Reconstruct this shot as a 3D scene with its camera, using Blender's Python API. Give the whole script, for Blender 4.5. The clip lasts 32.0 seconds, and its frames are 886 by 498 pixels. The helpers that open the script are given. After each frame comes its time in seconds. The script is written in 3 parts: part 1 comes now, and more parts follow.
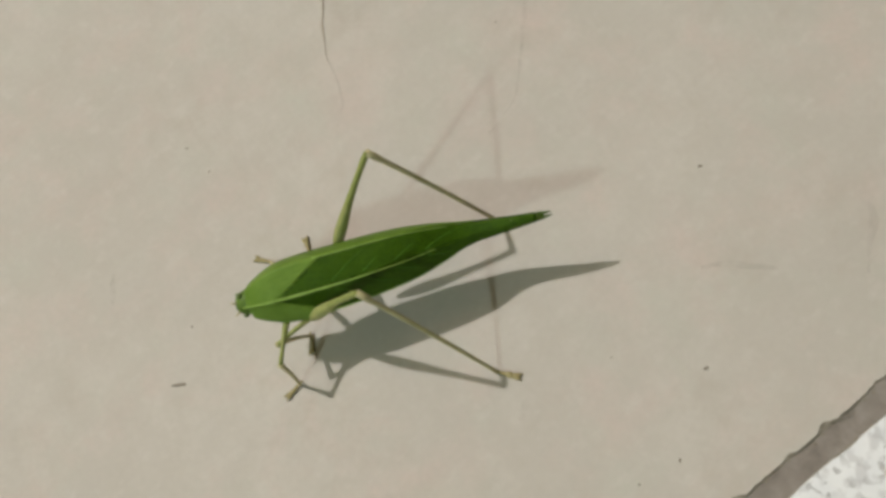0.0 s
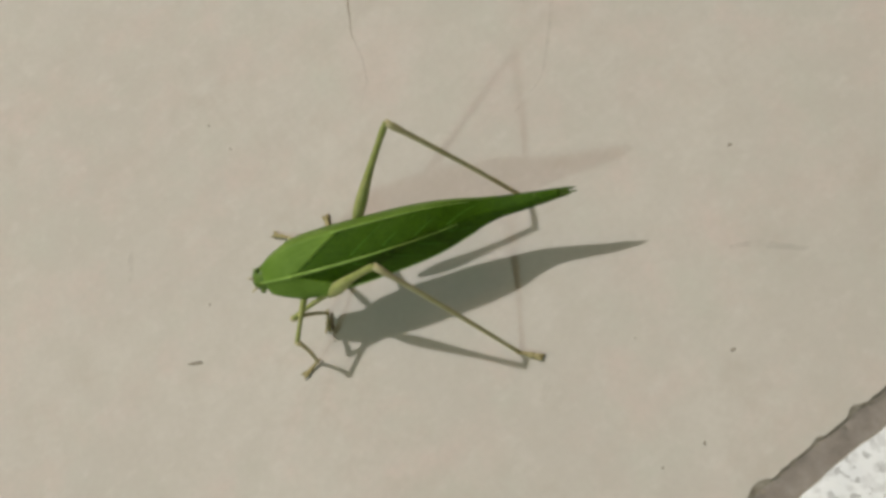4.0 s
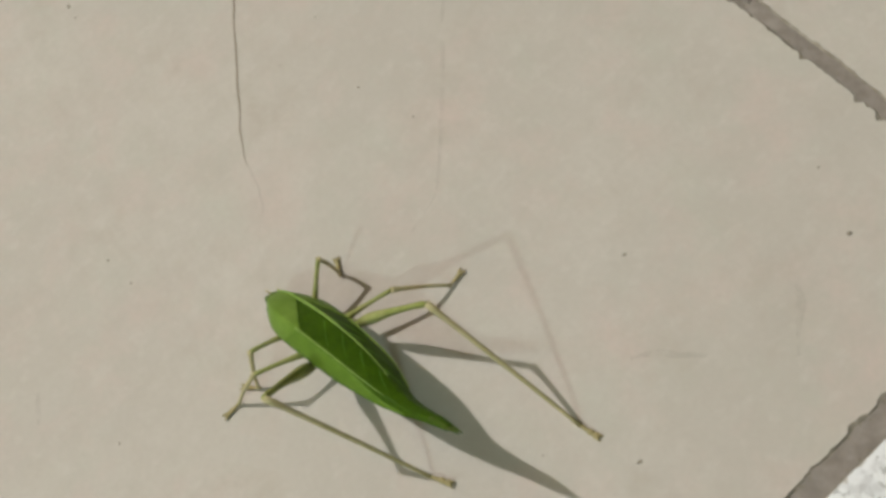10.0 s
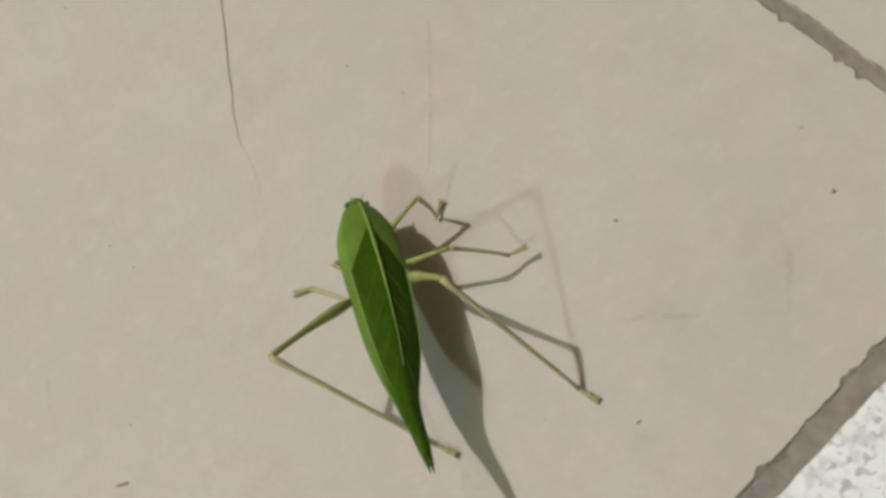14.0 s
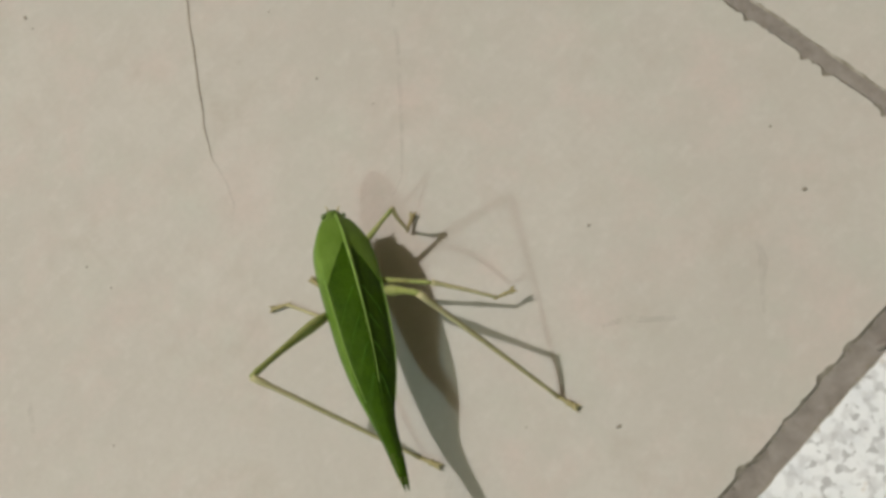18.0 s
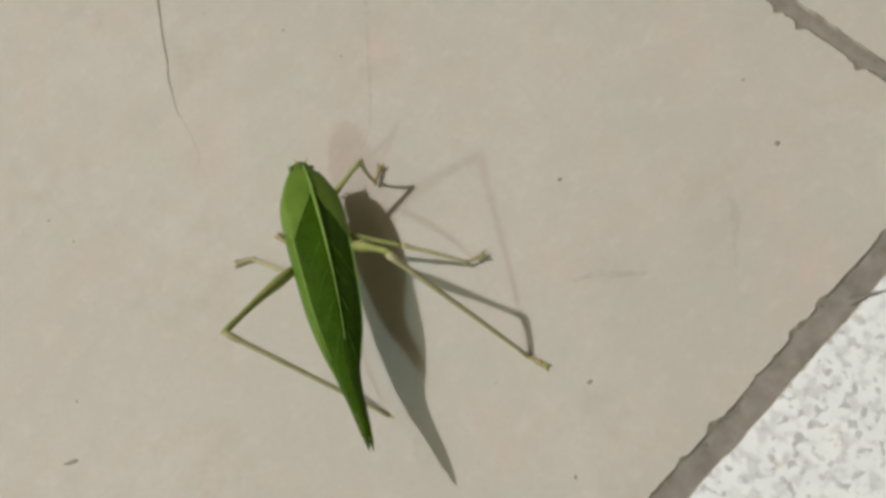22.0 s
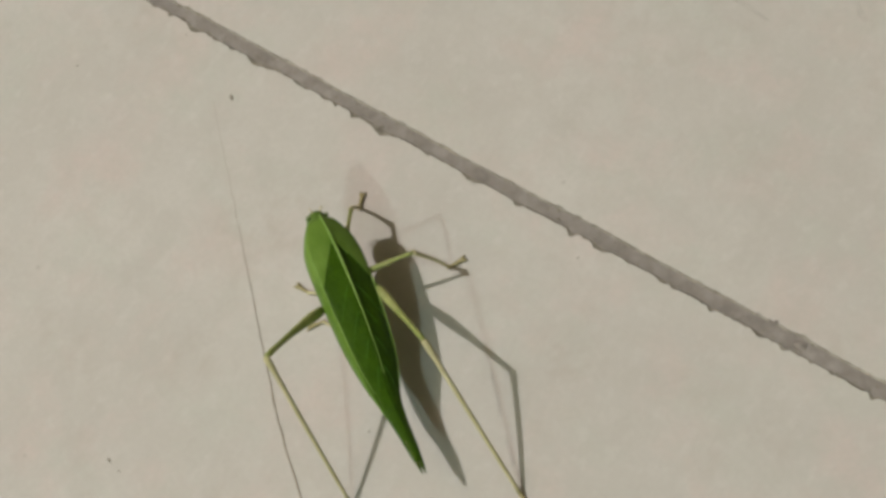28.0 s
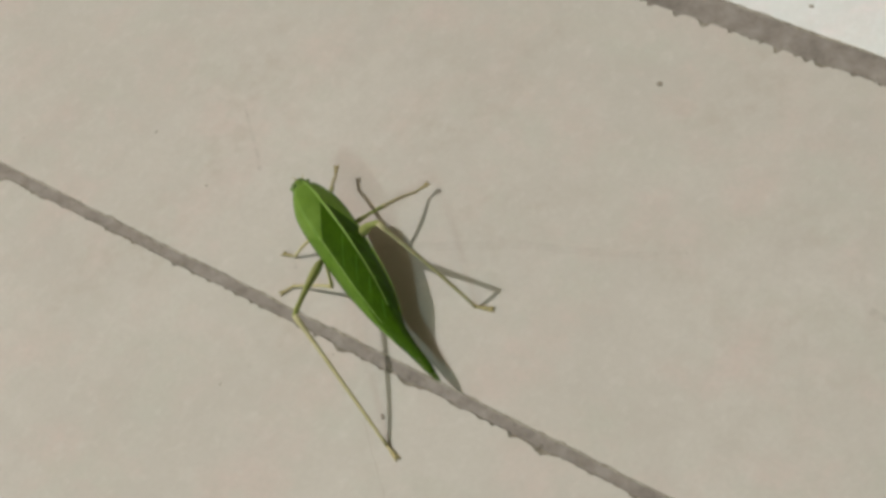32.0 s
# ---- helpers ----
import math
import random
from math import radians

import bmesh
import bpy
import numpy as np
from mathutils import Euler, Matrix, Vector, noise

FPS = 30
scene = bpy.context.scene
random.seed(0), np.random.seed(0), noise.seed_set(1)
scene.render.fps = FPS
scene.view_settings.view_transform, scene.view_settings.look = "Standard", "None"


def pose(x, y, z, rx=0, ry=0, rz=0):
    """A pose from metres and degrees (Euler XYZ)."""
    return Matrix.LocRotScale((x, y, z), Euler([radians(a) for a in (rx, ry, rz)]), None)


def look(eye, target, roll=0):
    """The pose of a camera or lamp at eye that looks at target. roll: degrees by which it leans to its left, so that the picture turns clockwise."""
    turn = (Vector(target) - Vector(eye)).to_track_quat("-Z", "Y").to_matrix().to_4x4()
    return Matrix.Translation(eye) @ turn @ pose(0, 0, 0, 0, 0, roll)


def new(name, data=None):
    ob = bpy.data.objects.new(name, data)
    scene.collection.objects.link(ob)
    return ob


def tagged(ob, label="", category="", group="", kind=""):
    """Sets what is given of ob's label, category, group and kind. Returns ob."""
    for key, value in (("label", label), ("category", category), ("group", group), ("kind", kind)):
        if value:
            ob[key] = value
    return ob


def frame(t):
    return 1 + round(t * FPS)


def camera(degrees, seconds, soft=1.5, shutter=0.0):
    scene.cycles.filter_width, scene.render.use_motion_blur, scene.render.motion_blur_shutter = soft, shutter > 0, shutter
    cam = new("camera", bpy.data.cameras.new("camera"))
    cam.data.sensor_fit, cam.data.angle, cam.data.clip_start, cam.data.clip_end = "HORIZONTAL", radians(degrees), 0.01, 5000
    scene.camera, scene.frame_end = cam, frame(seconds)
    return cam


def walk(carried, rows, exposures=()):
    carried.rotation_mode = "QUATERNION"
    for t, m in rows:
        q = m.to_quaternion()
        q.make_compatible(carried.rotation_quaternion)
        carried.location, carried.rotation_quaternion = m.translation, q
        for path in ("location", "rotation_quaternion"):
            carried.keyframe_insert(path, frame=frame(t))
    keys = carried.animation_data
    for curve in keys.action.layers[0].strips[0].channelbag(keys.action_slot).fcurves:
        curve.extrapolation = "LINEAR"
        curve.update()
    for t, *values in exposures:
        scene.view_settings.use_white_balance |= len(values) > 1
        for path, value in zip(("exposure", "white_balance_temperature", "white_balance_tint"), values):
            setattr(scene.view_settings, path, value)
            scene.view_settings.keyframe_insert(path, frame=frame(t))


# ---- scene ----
cam = camera(26.0, 32.0, soft=3.5)
PATH = [
    (0, (0.13580, 0.00137, 0.26535), (-0.00439, 0.02261, 0), -32.67),
    (0.5, (0.13466, 0.00246, 0.26623), (-0.00611, 0.02441, 0), -32.53),
    (1, (0.13403, 0.00312, 0.26621), (-0.00728, 0.02528, 0), -32.50),
    (1.5, (0.13467, 0.00301, 0.26509), (-0.00786, 0.02534, 0), -32.57),
    (2, (0.13585, 0.00170, 0.26332), (-0.00731, 0.02376, 0), -32.69),
    (2.5, (0.13763, 0.00025, 0.26050), (-0.00570, 0.02086, 0), -33.23),
    (3, (0.13906, -0.00018, 0.25597), (-0.00480, 0.01832, 0), -33.79),
    (3.5, (0.14006, -0.00038, 0.25535), (-0.00432, 0.01752, 0), -33.58),
    (5.5, (0.14055, 0.00244, 0.25599), (-0.00305, 0.02131, 0), -32.76),
    (6, (0.13898, 0.00426, 0.25618), (-0.00439, 0.02359, 0), -32.91),
    (6.5, (0.13453, 0.00628, 0.25754), (-0.00745, 0.02706, 0), -33.06),
    (7, (0.12989, 0.00813, 0.25863), (-0.01477, 0.03090, 0), -32.83),
    (8, (0.12590, 0.00936, 0.25805), (-0.02426, 0.03633, 0), -32.66),
    (8.5, (0.12425, 0.01285, 0.26023), (-0.02386, 0.03980, 0), -32.65),
    (9, (0.12553, 0.01666, 0.26017), (-0.01996, 0.04333, 0), -33.54),
    (9.5, (0.13024, 0.01635, 0.26174), (-0.01439, 0.04345, 0), -33.98),
    (10, (0.13443, 0.01256, 0.26199), (-0.00871, 0.04199, 0), -33.06),
    (10.5, (0.13434, 0.01157, 0.25963), (-0.00549, 0.04313, 0), -32.90),
    (11, (0.13386, 0.01354, 0.26395), (-0.00470, 0.04355, 0), -33.45),
    (11.5, (0.13406, 0.01462, 0.26645), (-0.00398, 0.04424, 0), -34.13),
    (12, (0.13531, 0.01385, 0.26866), (-0.00270, 0.04298, 0), -34.63),
    (12.5, (0.13667, 0.01170, 0.26988), (-0.00117, 0.03990, 0), -35.15),
    (13, (0.13734, 0.01107, 0.27046), (-0.00086, 0.03765, 0), -35.81),
    (13.5, (0.13652, 0.01106, 0.27034), (-0.00195, 0.03741, 0), -36.02),
    (14, (0.13471, 0.01209, 0.26975), (-0.00466, 0.03927, 0), -35.99),
    (14.5, (0.13329, 0.01371, 0.26988), (-0.00817, 0.04214, 0), -36.07),
    (16.5, (0.13159, 0.01860, 0.27122), (-0.00836, 0.04541, 0), -38.30),
    (17, (0.13168, 0.01886, 0.27094), (-0.00655, 0.04617, 0), -38.16),
    (17.5, (0.13237, 0.01802, 0.27164), (-0.00473, 0.04501, 0), -38.36),
    (18, (0.13270, 0.01705, 0.27263), (-0.00268, 0.04305, 0), -38.28),
    (18.5, (0.13141, 0.01712, 0.27382), (-0.00105, 0.04213, 0), -38.34),
    (19, (0.13099, 0.01702, 0.27380), (-0.00007, 0.04261, 0), -38.15),
    (19.5, (0.13115, 0.01622, 0.27311), (0.00055, 0.04293, 0), -37.79),
    (20, (0.13129, 0.01460, 0.27263), (0.00113, 0.04223, 0), -37.30),
    (20.5, (0.13117, 0.01299, 0.27210), (0.00207, 0.04134, 0), -36.82),
    (21, (0.13094, 0.01288, 0.27130), (0.00346, 0.04078, 0), -36.73),
    (21.5, (0.13072, 0.01307, 0.27004), (0.00542, 0.04033, 0), -36.64),
    (22, (0.13057, 0.01427, 0.26935), (0.00669, 0.04060, 0), -37.07),
    (22.5, (0.12713, 0.01453, 0.26954), (0.00523, 0.04190, 0), -36.81),
    (23, (0.12327, 0.01547, 0.26924), (0.00031, 0.04443, 0), -36.58),
    (23.5, (0.11937, 0.01716, 0.26771), (-0.01059, 0.05047, 0), -37.10),
    (24, (0.11739, 0.01821, 0.26722), (-0.01927, 0.05553, 0), -35.90),
    (24.5, (0.11766, 0.01839, 0.26806), (-0.02846, 0.06010, 0), -36.54),
    (25, (0.11371, 0.01757, 0.26733), (-0.03194, 0.06095, 0), -35.38),
    (25.5, (0.11328, 0.01830, 0.26900), (-0.03555, 0.06127, 0), -37.27),
    (27.5, (0.08875, 0.02502, 0.28370), (-0.05459, 0.07881, 0), -35.17),
    (28, (0.08176, 0.02811, 0.28951), (-0.06654, 0.08893, 0), -35.25),
    (28.5, (0.07473, 0.02726, 0.29276), (-0.07628, 0.09464, 0), -33.74),
    (29, (0.06797, 0.02301, 0.29451), (-0.08360, 0.09920, 0), -31.37),
    (29.5, (0.06389, 0.01583, 0.29557), (-0.08948, 0.10219, 0), -28.58),
    (30, (0.06122, 0.00723, 0.29538), (-0.09512, 0.10560, 0), -25.35),
    (30.5, (0.05762, -0.00097, 0.29625), (-0.10271, 0.11149, 0), -22.47),
    (31, (0.05371, -0.00620, 0.29715), (-0.11118, 0.11782, 0), -20.77),
    (31.5, (0.05060, -0.00584, 0.29783), (-0.12031, 0.12416, 0), -21.18),
    (32, (0.04934, -0.00495, 0.29838), (-0.13226, 0.13020, 0), -22.39),
]
TONE = [(0, 0.265, 6560, 9.6), (12, 0.27, 6520, 9.5), (24, 0.27, 6500, 9.5), (28, 0.28, 6410, 9.3), (32, 0.275, 6400, 9.2)]  # seconds, stops, kelvin, tint
walk(cam, [(t, look(eye, target, roll)) for t, eye, target, roll in PATH], TONE)

# ---- light: two lamps high up at night, and what the added walls throw back ----
CM = 0.01
world = bpy.data.worlds.new("room_air")
scene.world = world
world.use_nodes = True
world.node_tree.nodes["Background"].inputs[0].default_value = (1.0, 0.88, 0.66, 1)
world.node_tree.nodes["Background"].inputs[1].default_value = 0.01


def lamp(name, place, watts, radius, colour):
    data = bpy.data.lights.new(name, "POINT")
    data.energy, data.shadow_soft_size, data.color = watts, radius, colour
    ob = new(name, data)
    ob.location = place
    return ob


lamp("main_lamp", (-1.26, -0.71, 2.3), 147, 0.03, (1.0, 0.958, 0.92))
lamp("second_lamp", (1.07, -2.17, 2.3), 69, 0.07, (0.71, 0.98, 0.945))


# ---- materials ----
class Nodes:
    """A short way to write node materials."""

    def __init__(self, name):
        self.mat = bpy.data.materials.new(name)
        self.mat.use_nodes = True
        self.tree = self.mat.node_tree
        self.shader = self.tree.nodes["Principled BSDF"]
        self.where = self.add("ShaderNodeTexCoord").outputs["Object"]

    def add(self, kind, **values):
        node = self.tree.nodes.new(kind)
        for key, value in values.items():
            if key in node.inputs:
                node.inputs[key].default_value = value
        return node

    def link(self, a, b):
        self.tree.links.new(a, b)

    def world_place(self):
        self.where = self.add("ShaderNodeNewGeometry").outputs["Position"]

    def noise(self, scale, detail=4.0, rough=0.55, stretch=None):
        node = self.add("ShaderNodeTexNoise", Scale=scale, Detail=detail, Roughness=rough)
        spot = self.where
        if stretch:
            mapping = self.add("ShaderNodeMapping")
            mapping.inputs["Scale"].default_value = stretch
            self.link(spot, mapping.inputs["Vector"])
            spot = mapping.outputs["Vector"]
        self.link(spot, node.inputs["Vector"])
        return node.outputs["Fac"]

    def voronoi(self, scale, feature="F1", output="Distance"):
        node = self.add("ShaderNodeTexVoronoi", Scale=scale)
        node.feature = feature
        self.link(self.where, node.inputs["Vector"])
        return node.outputs[output]

    def ramp(self, fac, stops):
        node = self.add("ShaderNodeValToRGB")
        els = node.color_ramp.elements
        while len(els) < len(stops):
            els.new(0.5)
        for el, (at, c) in zip(els, stops):
            el.position = at
            el.color = (*c, 1) if len(c) == 3 else c
        self.link(fac, node.inputs["Fac"])
        return node.outputs["Color"]

    def grey(self, fac, a, b):
        return self.ramp(fac, [(a, (0, 0, 0)), (b, (1, 1, 1))])

    def mix(self, fac, a, b, kind="MIX"):
        node = self.add("ShaderNodeMix")
        node.data_type, node.blend_type = "RGBA", kind
        for socket, value in ((node.inputs[0], fac), (node.inputs[6], a), (node.inputs[7], b)):
            if isinstance(value, (int, float)):
                socket.default_value = value
            elif isinstance(value, tuple):
                socket.default_value = (*value, 1)
            else:
                self.link(value, socket)
        return node.outputs[2]

    def times(self, a, b):
        node = self.add("ShaderNodeMath")
        node.operation = "MULTIPLY"
        for socket, value in zip(node.inputs, (a, b)):
            if isinstance(value, (int, float)):
                socket.default_value = value
            else:
                self.link(value, socket)
        return node.outputs[0]

    def bump(self, height, strength, distance):
        node = self.add("ShaderNodeBump", Strength=strength, Distance=distance)
        self.link(height, node.inputs["Height"])
        self.link(node.outputs["Normal"], self.shader.inputs["Normal"])

    def done(self, colour, rough, **values):
        for socket, value in ((self.shader.inputs["Base Color"], colour), (self.shader.inputs["Roughness"], rough)):
            if isinstance(value, (int, float)):
                socket.default_value = value
            elif isinstance(value, tuple):
                socket.default_value = (*value, 1)
            else:
                self.link(value, socket)
        for key, value in values.items():
            self.shader.inputs[key.replace("_", " ")].default_value = value
        return self.mat


def beige_glaze(name, tone):
    n = Nodes(name)
    n.world_place()
    shade = lambda r, g, b: (tone[0] * r, tone[1] * g, tone[2] * b)
    wide = n.grey(n.noise(24, 5, 0.6), 0.32, 0.68)
    base = n.mix(wide, shade(0.93, 0.925, 0.915), shade(1.06, 1.06, 1.06))
    pink = n.grey(n.noise(62, 4, 0.6), 0.48, 0.70)
    base = n.mix(n.times(pink, 0.85), base, shade(1.07, 0.965, 0.965))
    green = n.grey(n.noise(51, 4, 0.6, stretch=(1.0, 1.5, 1.0)), 0.50, 0.72)
    base = n.mix(n.times(green, 0.6), base, shade(0.92, 0.985, 0.945))
    blotch = n.grey(n.noise(170, 4, 0.65), 0.40, 0.68)
    base = n.mix(n.times(blotch, 0.5), base, shade(0.90, 0.895, 0.875))
    pale = n.grey(n.noise(235, 3, 0.6, stretch=(1.4, 1.0, 1.0)), 0.54, 0.74)
    base = n.mix(n.times(pale, 0.55), base, shade(1.09, 1.09, 1.10))
    grain = n.grey(n.noise(900, 3), 0.35, 0.7)
    base = n.mix(n.times(grain, 0.22), base, shade(0.82, 0.81, 0.79))
    smear = n.grey(n.noise(60, 6, 0.65, stretch=(1.0, 0.35, 1.0)), 0.56, 0.78)
    base = n.mix(n.times(smear, 0.32), base, shade(0.76, 0.745, 0.73))
    stain = n.times(n.grey(n.noise(44, 3, 0.55), 0.50, 0.68), n.grey(n.noise(230, 4, 0.6), 0.44, 0.66))
    base = n.mix(n.times(stain, 0.55), base, shade(0.83, 0.79, 0.75))
    dots = n.grey(n.voronoi(130), 0.02, 0.075)
    dotted = n.grey(n.noise(75, 2), 0.60, 0.64)
    inv = n.add("ShaderNodeInvert")
    n.link(dots, inv.inputs["Color"])
    base = n.mix(n.times(n.times(inv.outputs["Color"], dotted), 0.28), base, (0.2, 0.175, 0.15))
    n.bump(n.noise(420, 4), 0.12, 0.0002)
    rough = n.ramp(n.noise(90, 4), [(0.3, (0.55, 0.55, 0.55)), (0.7, (0.72, 0.72, 0.72))])
    return n.done(base, rough, Specular_IOR_Level=0.25)


def granite():
    n = Nodes("white_granite")
    n.world_place()
    base = n.mix(n.grey(n.noise(190, 4), 0.35, 0.7), (0.80, 0.82, 0.87), (0.90, 0.91, 0.95))
    fleck = n.grey(n.noise(640, 2, 0.4), 0.55, 0.61)
    clump = n.grey(n.noise(140, 3), 0.36, 0.56)
    base = n.mix(n.times(n.times(fleck, clump), 0.75), base, (0.36, 0.365, 0.39))
    soft = n.grey(n.noise(430, 2, 0.45), 0.50, 0.62)
    base = n.mix(n.times(soft, 0.42), base, (0.47, 0.47, 0.50))
    warm = n.grey(n.noise(300, 2), 0.66, 0.72)
    base = n.mix(n.times(warm, 0.4), base, (0.52, 0.44, 0.38))
    n.bump(n.noise(500, 3), 0.1, 0.0002)
    return n.done(base, 0.4)


def grout():
    n = Nodes("cement_grout")
    n.world_place()
    base = n.ramp(n.noise(210, 6, 0.65), [(0.28, (0.185, 0.16, 0.144)), (0.5, (0.265, 0.234, 0.213)), (0.72, (0.355, 0.317, 0.292))])
    pale = n.grey(n.noise(60, 3), 0.55, 0.8)
    base = n.mix(n.times(pale, 0.45), base, (0.36, 0.325, 0.303))
    n.bump(n.noise(900, 6, 0.7), 0.5, 0.0003)
    return n.done(base, 0.95)


def leaf_green(name, dark, light, vein_scale=0.0, rough=0.42, edge=None):
    n = Nodes(name)
    patch = n.grey(n.noise(220, 4), 0.3, 0.72)
    base = n.mix(patch, dark, light)
    fine = n.grey(n.noise(1500, 4, stretch=(0.4, 1.4, 1.4)), 0.35, 0.7)
    base = n.mix(n.times(fine, 0.35), base, tuple(0.72 * c for c in dark))
    if vein_scale:
        cells = n.voronoi(vein_scale, "DISTANCE_TO_EDGE")
        inv = n.add("ShaderNodeInvert")
        n.link(n.grey(cells, 0.0, 0.06), inv.inputs["Color"])
        base = n.mix(n.times(inv.outputs["Color"], 0.35), base, tuple(min(1, 1.5 * c) for c in light))
        n.bump(cells, 0.4, 0.0002)
    if edge:
        tint = n.grey(n.noise(330, 3), 0.5, 0.8)
        base = n.mix(n.times(tint, 0.5), base, edge)
    return n.done(base, rough, Specular_IOR_Level=0.13)


BEIGE = beige_glaze("beige_glazed_tile", (0.55, 0.52, 0.488))
PALE = beige_glaze("offwhite_glazed_tile", (0.80, 0.81, 0.83))
GRANITE, GROUT = granite(), grout()
WING = leaf_green("wing_green", (0.029, 0.069, 0.0012), (0.048, 0.107, 0.0022), 900, 0.55)
PRONOTUM = leaf_green("pronotum_green", (0.125, 0.225, 0.028), (0.19, 0.31, 0.055), 0, 0.5)
HEAD = leaf_green("head_green", (0.105, 0.18, 0.03), (0.165, 0.26, 0.058), 0, 0.4, (0.12, 0.10, 0.035))
BELLY = leaf_green("belly_green", (0.10, 0.20, 0.04), (0.20, 0.33, 0.09), 0, 0.5)
VEIN = leaf_green("vein_green", (0.20, 0.33, 0.06), (0.29, 0.43, 0.11), 0, 0.55)
RIM = leaf_green("rim_green", (0.095, 0.18, 0.018), (0.14, 0.245, 0.034), 0, 0.55)
CROSS = leaf_green("cross_vein_green", (0.055, 0.145, 0.010), (0.08, 0.19, 0.016), 0, 0.55)
TAIL = leaf_green("tail_olive", (0.05, 0.10, 0.012), (0.10, 0.14, 0.025), 0, 0.5, (0.10, 0.065, 0.03))
FEMUR = leaf_green("femur_green", (0.25, 0.29, 0.075), (0.37, 0.40, 0.15), 0, 0.5, (0.44, 0.40, 0.21))
TIBIA = leaf_green("tibia_olive", (0.44, 0.40, 0.21), (0.60, 0.55, 0.34), 0, 0.5, (0.54, 0.46, 0.29))
TARSUS = leaf_green("tarsus_brown", (0.34, 0.29, 0.14), (0.48, 0.42, 0.23), 0, 0.55)
EYE = leaf_green("eye_brown", (0.11, 0.18, 0.045), (0.17, 0.23, 0.08), 0, 0.3)
n = Nodes("dirt")
DIRT = n.done(n.ramp(n.noise(2500, 3), [(0.3, (0.23, 0.20, 0.165)), (0.7, (0.35, 0.31, 0.26))]), 0.95)
n = Nodes("joint_dirt")
n.world_place()
SOIL = n.done(n.ramp(n.noise(1200, 3), [(0.3, (0.18, 0.157, 0.127)), (0.7, (0.31, 0.277, 0.232))]), 0.95)
n = Nodes("chipped_edge")
n.world_place()
EDGE = n.done(n.ramp(n.noise(500, 4), [(0.32, (0.20, 0.174, 0.14)), (0.5, (0.285, 0.255, 0.212)), (0.7, (0.40, 0.365, 0.315))]), 0.9)
n = Nodes("hairline")
HAIR = n.done(n.ramp(n.noise(700, 3), [(0.3, (0.25, 0.21, 0.165)), (0.7, (0.40, 0.345, 0.285))]), 0.9)
n = Nodes("faint_scuff")
n.world_place()
n.link(n.times(n.grey(n.noise(300, 4), 0.35, 0.75), 0.17), n.shader.inputs["Alpha"])
SCUFF = n.done((0.24, 0.20, 0.17), 0.9)
n = Nodes("wide_smear")
n.world_place()
n.link(n.times(n.grey(n.noise(200, 4), 0.3, 0.8), 0.085), n.shader.inputs["Alpha"])
SMEAR = n.done((0.26, 0.21, 0.15), 0.9)
# tone of the unseen added walls, set for the warmth of the fill light
n = Nodes("bounce_wall")
BOUNCE = n.done(n.mix(n.grey(n.noise(3, 5), 0.3, 0.7), (0.20, 0.168, 0.108), (0.24, 0.20, 0.13)), 0.85)


# ---- mesh helpers ----
def mesh_object(name, bm, material, parent=None, label="", smooth=True):
    bmesh.ops.recalc_face_normals(bm, faces=bm.faces)
    data = bpy.data.meshes.new(name)
    bm.to_mesh(data)
    bm.free()
    data.materials.append(material)
    for p in data.polygons:
        p.use_smooth = smooth
    ob = new(name, data)
    ob.parent = parent
    if label:
        ob["label"] = label
    return ob


def part(name, bm, material, parent, label=""):
    return mesh_object(name, bm, material, parent, label)


def loft(bm, rings, ends=True):
    """Skins closed rings of points, in order."""
    rows = [[bm.verts.new(p) for p in ring] for ring in rings]
    for a, b in zip(rows, rows[1:]):
        for i in range(len(a)):
            j = (i + 1) % len(a)
            bm.faces.new((a[i], a[j], b[j], b[i]))
    if ends:
        bm.faces.new(rows[0][::-1])
        bm.faces.new(rows[-1])
    return bm


def tube(bm, path, radii, sides=10, flat=1.0):
    """A round limb along a path of points; flat squeezes it sideways."""
    rings = []
    path = [Vector(p) for p in path]
    for i, (p, r) in enumerate(zip(path, radii)):
        way = (path[min(i + 1, len(path) - 1)] - path[max(i - 1, 0)]).normalized()
        side = way.cross(Vector((0, 0, 1)))
        side = side.normalized() if side.length > 1e-6 else Vector((0, 1, 0))
        up = side.cross(way)
        rings.append([p + side * (r * flat * math.cos(a)) + up * (r * math.sin(a)) for a in (2 * math.pi * k / sides for k in range(sides))])
    return loft(bm, rings)


def bean(bm, centre, size, seed=0, lumps=0.0, seg=12, rows=8):
    """A rounded blob with an uneven skin."""
    made = bmesh.ops.create_uvsphere(bm, u_segments=seg, v_segments=rows, radius=1.0)
    for v in made["verts"]:
        f = 1 + lumps * noise.noise(v.co * 2.1 + Vector((seed * 3.7, 0, 0)))
        v.co = Vector(centre) + Vector((v.co.x * size[0], v.co.y * size[1], v.co.z * size[2])) * f
    return bm


